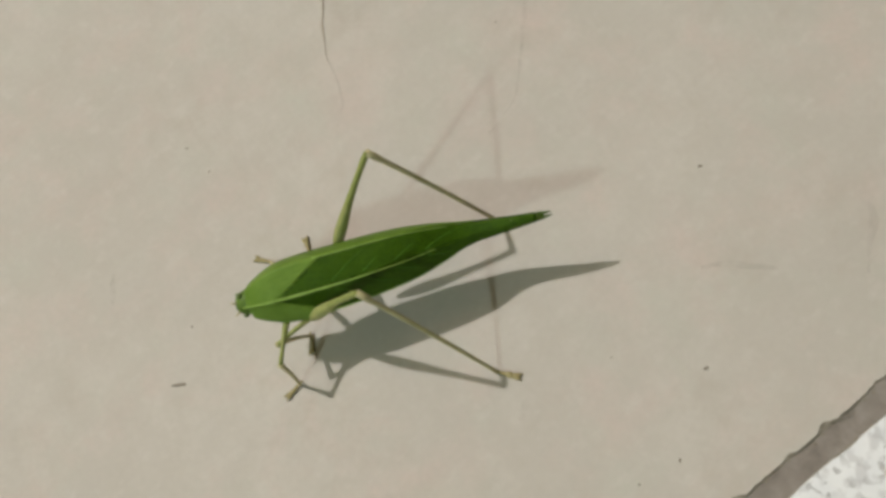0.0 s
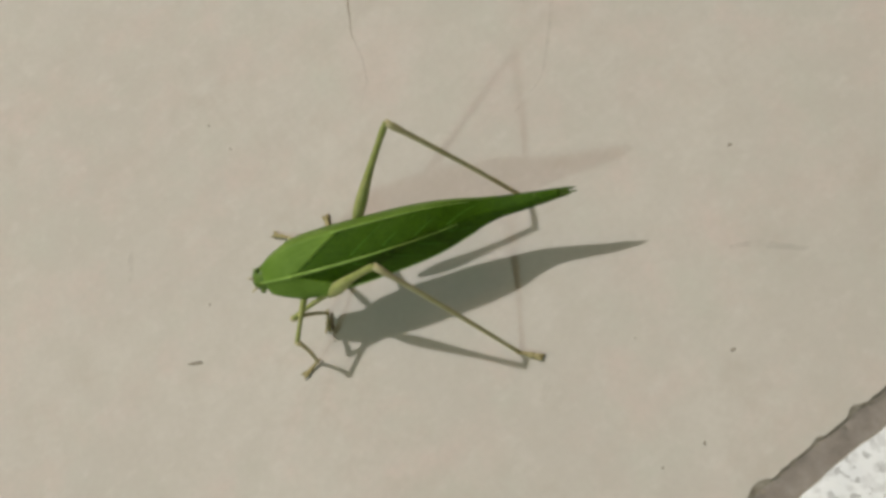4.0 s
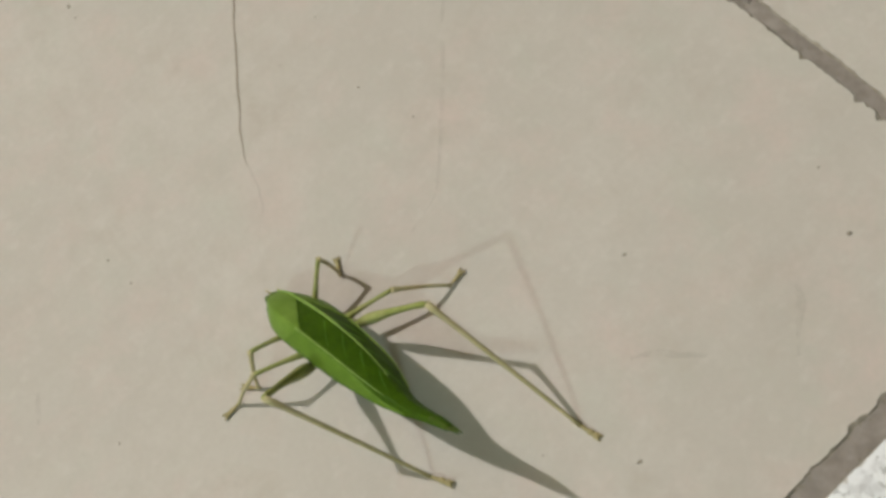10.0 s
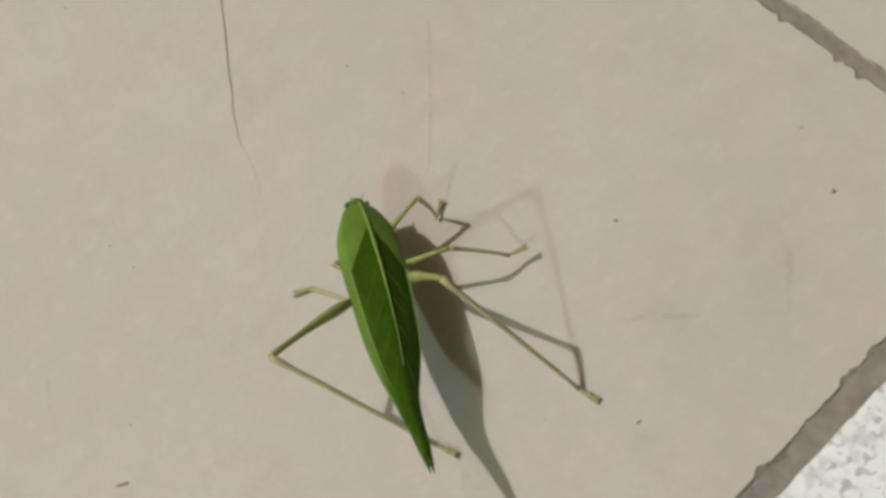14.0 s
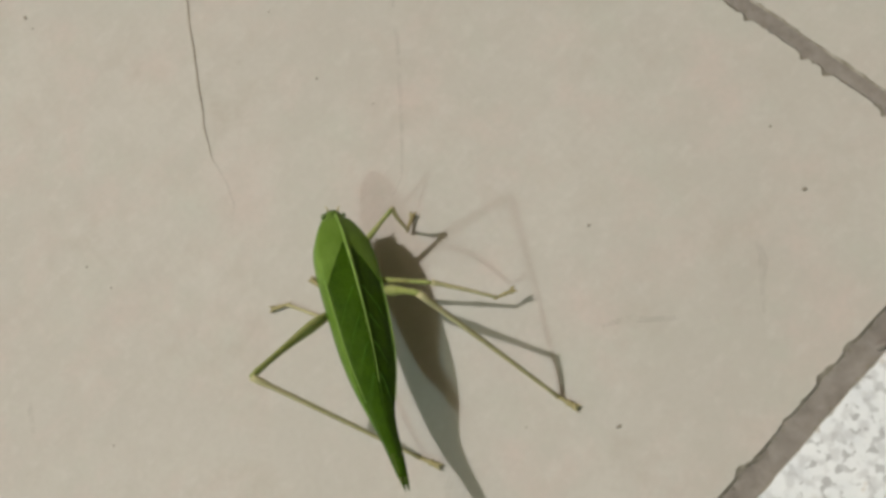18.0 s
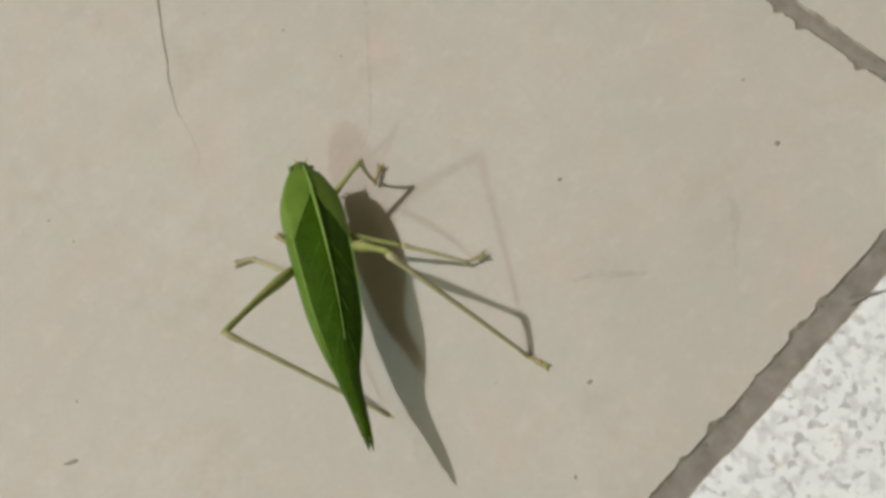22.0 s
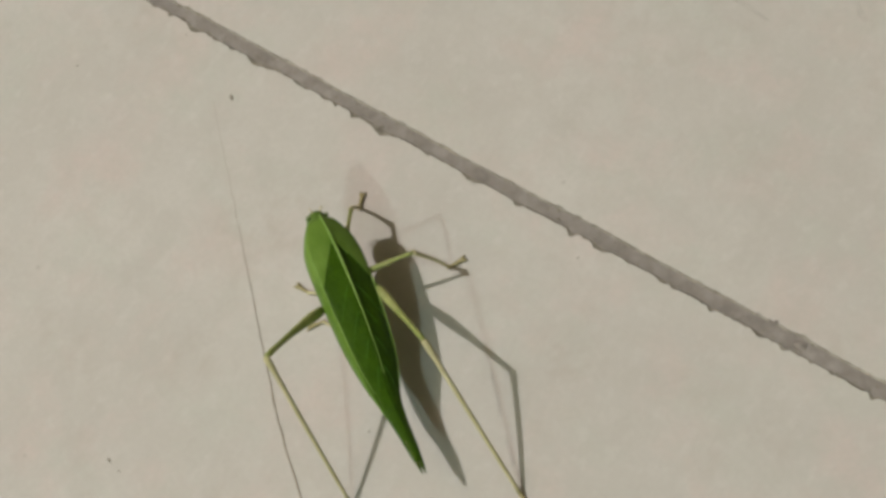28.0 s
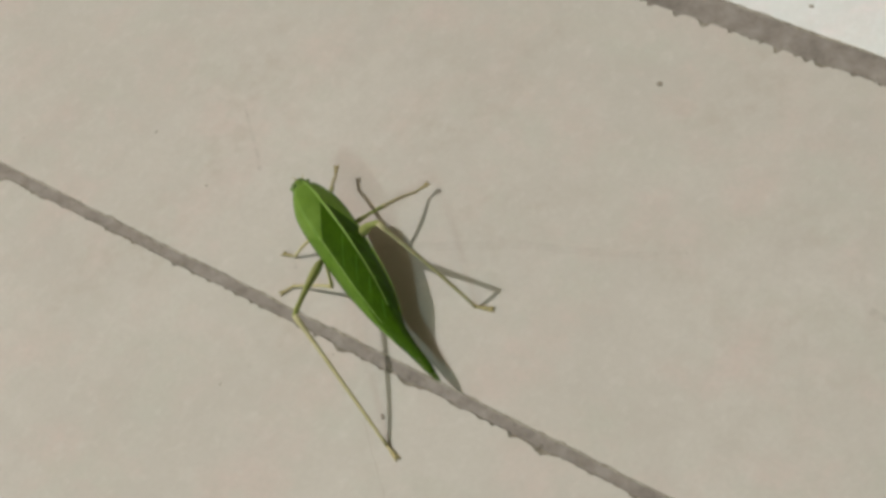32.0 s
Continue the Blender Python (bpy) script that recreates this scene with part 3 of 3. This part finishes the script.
for side in (1, -1):  # the paler field along each wing's lower edge
    bm = bmesh.new()
    rings = []
    for i in range(41):
        x = 1.62 - 3.0 * i / 40
        thin = min(1.0, 0.25 + (40 - i) / 22) * min(1.0, 0.4 + i / 8)
        out, under = [], []
        for k in range(6):
            y, z = on_skin(x, 1 - 0.30 * thin * (1 - k / 5))
            lift = 0.010 if 0 < k else 0.002
            out.append((x * CM, side * (y + lift) * CM, (z + 0.3 * lift) * CM))
            under.append((x * CM, side * (y - 0.012) * CM, (z - 0.004) * CM))
        rings.append(out + under[::-1])
    part("rim", loft(bm, rings), RIM, katydid, "pale green lower wing rim")
    bm = bmesh.new()  # the pale vein along the shoulder
    path = []
    for i in range(25):
        x = 1.15 - 2.1 * i / 24
        y, z = on_skin(x, 0.71)
        path.append((x * CM, side * (y + 0.006) * CM, (z + 0.002) * CM))
    tube(bm, path, [(0.017 - 0.011 * i / 24) * CM for i in range(25)], 6)
    part("shoulder_vein", bm, VEIN, katydid, "pale vein along the wing's shoulder")
    for k in range(4):  # faint raised cross veins
        bm = bmesh.new()
        x = 0.95 - 0.5 * k
        path = []
        for i in range(9):
            y, z = on_skin(x - 0.075 * i, 0.10 + 0.065 * i)
            path.append(((x - 0.075 * i) * CM, side * y * CM, (z - 0.003) * CM))
        tube(bm, path, [(0.013 - 0.001 * i) * CM for i in range(9)], 6)
        part("cross_vein", bm, CROSS, katydid)


def saddle_rear(v):
    return 1.90 - 0.88 * min(1.0, v / 0.70) + 0.42 * max(0.0, v - 0.70) / 0.30


bm = bmesh.new()  # the saddle over the front of the body
rings = []
for i in range(19):
    u = i / 18
    out, under = [], []
    for k in list(range(-RIBS + 1, RIBS)):
        v = abs(k) / (RIBS - 1)
        s = 1 if k > 0 else -1
        x0, x1 = 2.36 - 0.06 * v * v, saddle_rear(v)
        x = x0 + (x1 - x0) * u
        y, z = on_skin(x, v)
        swell = 0.020 * math.sin(math.pi * min(1, 0.15 + 0.85 * u)) + 0.012
        out.append((x * CM, s * (y + swell * v) * CM, (z + swell * (1 - 0.5 * v)) * CM))
        under.append((x * CM, s * max(0.0, y - 0.012 * v) * CM, (z - 0.012) * CM))
    rings.append(out + under[::-1])
pronotum = part("pronotum", loft(bm, rings), PRONOTUM, katydid, "bright pale green saddle-shaped pronotum")
bm = bmesh.new()
tube(bm, [((2.42 - 0.54 * i / 12) * CM, 0.0, (curve_at(2.42 - 0.54 * i / 12, CREST) + 0.024) * CM) for i in range(13)], [(0.018 + 0.001 * i) * CM for i in range(13)], 8, 1.0)
part("ridge", bm, VEIN, pronotum, "pale middle ridge")
for side in (1, -1):
    bm = bmesh.new()
    path = []
    for i in range(13):
        v = 0.02 + 0.72 * i / 12
        x = saddle_rear(v)
        y, z = on_skin(x, v)
        path.append(((x - 0.005) * CM, side * (y + 0.012 * v) * CM, (z + 0.008) * CM))
    tube(bm, path, [(0.010 - 0.0003 * i) * CM for i in range(13)], 6)
    part("hem", bm, RIM, pronotum, "pale rear hem")

bm = bmesh.new()
rings = []
for x, w, t, b in ((2.555, 0.06, 0.03, -0.10), (2.54, 0.11, 0.05, -0.16), (2.50, 0.155, 0.07, -0.22), (2.42, 0.185, 0.09, -0.27), (2.28, 0.215, 0.10, -0.29), (2.1, 0.22, 0.11, -0.27)):
    rings.append([(x * CM, math.cos(a) * w * CM, ((t + b) / 2 + math.sin(a) * (t - b) / 2) * CM) for a in (2 * math.pi * k / 18 for k in range(18))])
head = part("head", loft(bm, rings), HEAD, katydid, "small green head with a blunt face")
for side in (1, -1):
    part("eye", bean(bmesh.new(), (2.45 * CM, side * 0.165 * CM, -0.01 * CM), (0.05 * CM, 0.04 * CM, 0.06 * CM)), EYE, head, "olive green bulging eye")
    bm = bmesh.new()
    tube(bm, [((2.52 + 0.022 * i) * CM, side * (0.07 + 0.012 * i) * CM, (0.03 + 0.02 * i - 0.003 * i * i) * CM) for i in range(5)], [(0.02 - 0.003 * i) * CM for i in range(5)], 6)
    part("antenna_base", bm, TIBIA, head, "short thin feeler stub")
    bm = bmesh.new()
    tube(bm, [(2.50 * CM, side * 0.08 * CM, -0.18 * CM), (2.55 * CM, side * 0.10 * CM, -0.25 * CM), (2.53 * CM, side * 0.09 * CM, -0.30 * CM)], [0.025 * CM, 0.02 * CM, 0.012 * CM], 6)
    part("palp", bm, BELLY, head, "tiny pale mouth feeler")

bm = bmesh.new()
rings = []
for i in range(26):
    x = 2.15 - 2.95 * i / 25
    r = (0.62 - 0.35 * (i / 25) ** 3) * curve_at(x, WIDTH) + (0.010 if i % 2 else 0)
    mid = curve_at(x, CREST) - 0.50 * curve_at(x, DEPTH)
    rings.append([(x * CM, math.cos(a) * r * CM, (mid + math.sin(a) * (0.17 - 0.05 * i / 25)) * CM) for a in (2 * math.pi * k / 12 for k in range(12))])
part("abdomen", loft(bm, rings), BELLY, katydid, "soft pale green ringed belly")

for ob in katydid.children_recursive:  # its length against its width
    ob.data.transform(Matrix.Diagonal((0.975, 1, 1, 1)))


# each leg: where it joins the body, the lengths of its two long pieces, in centimetres
LEGS = {
    "hind": ((0.95, 0.43, -0.30), 1.98, 2.94),
    "mid": ((1.2, 0.30, -0.26), 0.95, 1.05),
    "front": ((1.78, 0.22, -0.24), 0.82, 0.85),
}


def make_leg(kind):
    """A thigh, a shin and a foot, each drawn along its own x axis from the joint."""
    _, a, b = LEGS[kind]
    hind = kind == "hind"
    n = 16
    bm = bmesh.new()
    if hind:
        fat = [0.04, 0.062, 0.085, 0.100, 0.106, 0.104, 0.096, 0.087, 0.078, 0.07, 0.064, 0.06, 0.057, 0.056, 0.058, 0.062, 0.045]
    else:
        fat = [0.04, 0.06, 0.068, 0.066, 0.062, 0.058, 0.055, 0.052, 0.048, 0.045, 0.043, 0.041, 0.04, 0.04, 0.043, 0.045, 0.032]
    tube(bm, [(a * i / n * CM, 0, (0.05 * math.sin(math.pi * i / n) if hind else 0.02 * math.sin(math.pi * i / n)) * CM) for i in range(n + 1)], [f * CM for f in fat], 10, 0.8)
    femur = part(kind + "_femur", bm, FEMUR, katydid, "slender green thigh" if not hind else "long green thigh thick near the body")
    bm = bmesh.new()
    thin = [(0.046 if hind else 0.040) - 0.014 * i / n + (0.012 if i in (0, 1) else 0) + (0.008 if i == n else 0) for i in range(n + 1)]
    tube(bm, [(b * i / n * CM, 0, 0.03 * math.sin(math.pi * i / n) * CM) for i in range(n + 1)], [t * CM for t in thin], 8)
    if hind:  # small spines along the shin
        for i in range(3, 15):
            p = Vector((b * i / n * CM, 0, (0.03 * math.sin(math.pi * i / n) + 0.03) * CM))
            tube(bm, [p, p + Vector((0.02 * CM, 0.012 * CM * (-1) ** i, 0.035 * CM))], [0.009 * CM, 0.002 * CM], 4)
    tibia = part(kind + "_tibia", bm, TIBIA, katydid, "thin olive shin")
    bm = bmesh.new()
    long = 0.30 if hind else 0.24
    for k, (u, s) in enumerate(((0.0, 0.62), (0.3, 0.6), (0.62, 0.85), (0.95, 0.95))):
        bean(bm, (u * long * CM, 0.0, (0.012 - 0.02 * u) * CM), (0.075 * CM, (0.062 if hind else 0.046) * s * CM, (0.040 if hind else 0.03) * s * CM), k, 0.15, 8, 6)
    for s in (1, -1):
        tube(bm, [(long * CM, s * 0.03 * CM, 0.0), ((long + 0.06) * CM, s * 0.042 * CM, 0.01 * CM), ((long + 0.085) * CM, s * 0.046 * CM, -0.01 * CM)], [0.022 * CM, 0.014 * CM, 0.006 * CM], 5)
    tarsus = part("tarsus", bm, TARSUS, tibia, "brownish padded foot")
    return femur, tibia, tarsus


limbs = {}
for kind in LEGS:
    for side in (1, -1):
        limbs[kind, side] = make_leg(kind)


# ---- how the katydid moves ----
def between(rows, t):
    """The values at t on straight lines between rows of (t, values...)."""
    times = [r[0] for r in rows]
    return [float(np.interp(t, times, [r[i] for r in rows])) for i in range(1, len(rows[0]))]


def foot_at(rows, t):
    """A foot stays where it is set down, and swings in an arc to its next place; a fourth value holds it up."""
    for a, b in zip(rows, rows[1:]):
        if a[0] <= t <= b[0]:
            u = (t - a[0]) / (b[0] - a[0])
            far = math.hypot(b[1] - a[1], b[2] - a[2])
            s = u * u * (3 - 2 * u)
            held = [r[3] if len(r) > 3 else 0.0 for r in (a, b)]
            arc = 0.0 if max(held) > 0 else min(0.45, 0.3 * far) * math.sin(math.pi * u)
            return Vector((a[1] + (b[1] - a[1]) * s, a[2] + (b[2] - a[2]) * s, 0.05 + held[0] + (held[1] - held[0]) * s + arc))
    return Vector((rows[-1][1], rows[-1][2], 0.05))


def along(origin, way, up):
    """The pose of a limb that starts at origin and runs along way."""
    x = way.normalized()
    y = up.cross(x).normalized()
    z = x.cross(y)
    m = Matrix((x, y, z)).transposed().to_4x4()
    return Matrix.Translation(origin * CM) @ m


def bend(hip, foot, hint, a, b):
    """The joint of a two-piece limb, bent towards hint."""
    line = foot - hip
    d = min(max(line.length, abs(a - b) + 0.02), (a + b) * 0.995)
    u = line.normalized()
    x = (a * a - b * b + d * d) / (2 * d)
    h = math.sqrt(max(0.0, a * a - x * x))
    out = hint - hip
    out -= u * out.dot(u)
    return hip + u * x + out.normalized() * h


def motions():
    body = [  # seconds, place, heading, nose up, lean
        (0, -0.12, 1.48, 1.37, -116.0, 1.0, -48.0),
        (7.2, -0.12, 1.48, 1.37, -116.0, 1.0, -48.0),
        (8, -0.05, 1.84, 1.27, -126.2, -3.9, -46.0),
        (8.5, 0.04, 1.99, 1.11, -131.9, -6.9, -38.0),
        (8.7, -0.19, 2.28, 0.80, -145.5, -5.6, -15.0),
        (9, -0.06, 2.06, 1.22, -166.5, -19.8, 25.0),
        (9.5, -0.16, 2.12, 1.20, -171.0, -19.8, 35.0),
        (10, 0.21, 2.04, 1.22, -174.0, -18.8, 42.0),
        (10.5, 0.32, 2.52, 1.35, -195.6, -13.5, 38.0),
        (11, 0.21, 2.40, 1.00, -200.8, -8.7, 34.0),
        (13, 0.50, 2.39, 1.20, -206.4, -6.5, 33.0),
        (22, 0.46, 2.30, 1.21, -211.7, -4.3, 33.0),
        (24, 0.58, 2.25, 1.27, -210.8, -3.5, 33.0),
        (24.5, -0.05, 2.71, 1.28, -203.2, -6.0, 33.0),
        (25, -0.08, 3.01, 1.25, -199.5, -4.5, 33.0),
        (25.5, -1.64, 3.64, 1.35, -199.2, -6.0, 33.0),
        (27.5, -5.19, 5.95, 1.07, -212.6, 11.0, 31.0),
        (28, -6.29, 6.73, 1.05, -213.0, 7.0, 31.0),
        (28.5, -7.25, 7.10, 1.00, -211.8, 11.0, 31.0),
        (29, -7.61, 7.71, 1.05, -212.5, 14.0, 30.5),
        (29.5, -8.98, 8.56, 1.16, -212.8, 12.5, 30.0),
        (30, -9.23, 8.59, 1.23, -210.6, 11.5, 29.5),
        (30.5, -10.10, 9.04, 1.22, -207.3, 13.0, 29.0),
        (31, -11.19, 9.60, 1.19, -197.8, 15.5, 29.0),
        (31.5, -12.36, 10.51, 1.24, -200.2, 15.0, 29.0),
        (32, -13.44, 11.28, 1.18, -203.6, 16.0, 29.0),
    ]
    feet = {
        ("hind", 1): [(0, 1.88, 1.67), (24.95, 1.98, 1.63), (25.45, -1.29, 2.38), (25.8, -1.26, 2.38), (26.15, -3.64, 3.30), (26.75, -3.54, 3.35), (27.1, -5.28, 4.23), (28.2, -5.23, 4.34), (28.9, -7.88, 5.80), (30.4, -7.75, 5.68), (30.65, -10.25, 7.41), (31.55, -10.20, 7.41), (32, -11.53, 8.90)],
        ("hind", -1): [(0, -0.09, 3.27), (8.3, -0.10, 3.35), (8.7, 0.12, 3.42), (9.45, 0.14, 3.43), (9.85, 2.97, 3.73), (24.9, 3.01, 3.68), (25.4, 0.49, 4.02), (25.75, 0.53, 4.01), (26.1, -1.24, 4.97), (26.65, -1.17, 5.00), (27, -2.98, 5.85), (28.05, -2.85, 5.97), (28.45, -5.87, 8.15), (29.75, -5.89, 8.13), (30.02, -8.29, 9.99), (31.05, -8.40, 10.03), (31.4, -11.65, 12.24), (32, -11.75, 12.22)],
        ("front", -1): [(0, -2.33, 0.02), (8.3, -2.41, 0.01), (8.9, -1.90, 2.78), (10.05, -1.88, 2.82), (10.8, -0.96, 4.34), (24.1, -0.98, 4.21), (24.6, -2.14, 4.75), (25.1, -2.19, 4.85), (25.45, -3.74, 5.08), (26.3, -4.91, 6.44), (27.3, -6.93, 8.06), (27.6, -6.91, 8.06), (28, -8.50, 8.87), (28.5, -9.25, 9.51), (29.1, -9.34, 9.87), (29.4, -11.06, 10.82), (30.1, -11.17, 10.85), (30.45, -12.46, 11.39), (31, -13.60, 11.79), (31.5, -14.99, 12.75), (32, -16.43, 13.80)],
        ("mid", -1): [(0, -2.01, 0.67), (8.1, -2.03, 0.66), (8.5, -1.36, 2.97), (9.1, -1.30, 3.01), (9.45, -0.35, 3.97), (10.1, -0.30, 3.97), (10.5, -0.14, 3.89), (13.5, -0.14, 3.88), (14.1, 0.69, 4.66, 0.27), (14.5, 0.69, 4.77, 0.25), (16.5, 0.95, 4.68, 0.07), (17.5, 1.05, 4.37, 0.40), (17.95, 1.18, 4.33, 0.31), (18.5, 1.29, 4.22, 0.09), (18.9, 1.35, 4.29, 0.00), (24.1, 1.35, 4.29), (24.5, -1.18, 5.12), (25.1, -1.10, 5.42), (25.45, -2.04, 5.56), (26.5, -4.17, 7.01), (27.4, -6.21, 8.19), (28, -6.28, 8.76), (28.5, -7.33, 9.27), (28.95, -8.79, 10.62), (30.1, -8.80, 10.61), (30.5, -10.78, 11.56), (31, -12.56, 12.38), (31.5, -13.01, 13.47), (32, -14.29, 14.24)],
        ("front", 1): [(0, -0.22, -0.90), (7.5, -0.24, -0.88), (8, -0.76, -0.32), (8.5, -0.88, -0.05), (8.9, -1.51, 0.62), (10.05, -1.36, 0.57), (10.6, -1.90, 2.57), (11, -1.49, 2.60), (24.2, -1.43, 2.53), (25, -3.14, 3.29), (25.5, -3.57, 3.62), (26.5, -5.66, 5.12), (27.5, -7.75, 6.57), (28, -8.40, 7.02), (28.5, -9.51, 7.58), (29, -10.35, 8.22), (29.5, -11.21, 9.02), (30, -12.05, 9.32), (30.5, -12.55, 9.46), (31, -14.05, 9.81), (31.5, -15.14, 10.75), (32, -15.94, 11.49)],
        ("mid", 1): [(0, -0.67, -0.25), (8.2, -0.73, -0.27), (8.8, -1.35, 0.10), (10.1, -1.32, 0.14), (10.5, -1.70, 1.95), (24.2, -1.71, 1.90), (24.9, -2.97, 2.69), (25.6, -2.89, 2.71), (26.5, -5.08, 4.43), (27.4, -7.21, 6.13), (28, -7.79, 6.64), (28.5, -8.85, 7.30), (29, -9.18, 7.92), (29.5, -10.36, 8.50), (30, -11.30, 8.85), (30.5, -12.01, 9.22), (31, -13.34, 9.69), (31.5, -14.43, 10.37), (32, -15.48, 10.84)],
    }
    knees = {
        1: [(0, 0.27, 1.00, 2.53), (8, 0.47, 0.91, 2.45), (9, 0.24, 1.18, 1.95), (9.5, 0.18, 1.43, 1.85), (10, 0.30, 1.27, 2.09), (11, -0.02, 1.61, 1.68), (13, 0.01, 1.61, 1.85), (22, -0.19, 1.48, 1.86), (25.5, 0.64, 1.30, 2.59), (27.5, 0.48, 1.17, 2.66), (28, -0.09, 1.40, 2.07), (29, 0.68, 1.56, 2.57), (30, -0.38, 1.50, 1.80), (31, 0.20, 1.71, 2.32), (32, -0.30, 1.51, 1.99)],
        -1: [(0, -0.06, -1.14, 2.70), (8, 0.02, -1.18, 2.6), (8.5, 0.16, -1.08, 2.65), (9, 0.12, -0.97, 2.7), (9.4, 0.12, -0.97, 2.7), (9.6, 0.68, -0.48, 2.75), (10, -0.39, -1.11, 1.84), (13, 0.06, -1.02, 2.31), (22, 0.13, -1.13, 2.33), (25.5, 0.01, -0.70, 2.48), (27.5, 0.02, -0.92, 2.50), (28, -0.58, -0.87, 1.51), (29, 0.18, -0.66, 2.75), (30, 0.40, -0.55, 2.99), (31, -0.44, -0.57, 2.22), (32, -0.04, -0.51, 2.74)],
    }

    tucked = {1: [(0, 0), (10.5, 0), (11, 1), (24.2, 1), (24.8, 0.8), (32, 0.8)], -1: [(0, 0.9), (8.1, 0.9), (8.8, 0), (32, 0)]}
    still = {0.0, 3.5, 7.2, 14.75, 15.6, 16.5, 17.0, 17.5, 17.95, 18.2, 18.5, 18.9, 20.0, 23.75, 32.0}
    times = sorted(still | {7.5 + 0.25 * k for k in range(29)} | {24 + 0.25 * k for k in range(33)})
    root, joints = [], {key: ([], [], []) for key in limbs}
    up = Vector((0, 0, 1))
    for t in times:
        x, y, z, turn, nose, roll = between(body, t)
        m = pose(x * CM, y * CM, z * CM, roll, -nose, turn)
        root.append((t, m))
        back = m.inverted()
        plan = pose(0, 0, 0, 0, 0, turn).to_3x3()
        sway = min(roll, 0.35 * roll)  # the legs carry it more level than the wings
        chest = pose(x * CM, y * CM, z * CM, 0.2 * sway, -nose, turn)
        for (kind, side), (thighs, shins, pads) in joints.items():
            at, a, b = LEGS[kind]
            twist = -min(roll, 0) * (0.005 + 0.006 * side) if kind == "hind" else 0.0
            hip = (chest @ (Vector((at[0] + twist, at[1] * side, at[2])) * CM)) / CM
            foot = foot_at(feet[kind, side], t)
            if kind == "hind":
                hint = Vector((x, y, 0)) + plan @ Vector(between(knees[side], t))
                flat = foot - hint
            else:
                tuck = between(tucked[side], t)[0]
                out = Vector((0.1 if kind == "front" else -0.05, 0.22 * side, 0.9)).lerp(Vector((-0.25, -0.4 * side, 0.1)), tuck)
                hint = (hip + foot) / 2 + plan @ out
                flat = plan @ Vector((0.8, 0.5 * side, 0) if kind == "front" else (0.12, side, 0))
            flat.z = 0
            flat.normalize()
            foot -= flat * 0.10
            knee = bend(hip, foot, hint, a, b)
            shin = along(knee, foot - knee, up)
            thighs.append((t, back @ along(hip, knee - hip, up)))
            shins.append((t, back @ shin))
            pads.append((t, shin.inverted() @ along(knee + (foot - knee).normalized() * b, flat - up * 0.06, up)))
    walk(katydid, root)
    for key, rows in joints.items():
        for limb, path in zip(limbs[key], rows):
            walk(limb, path)


motions()
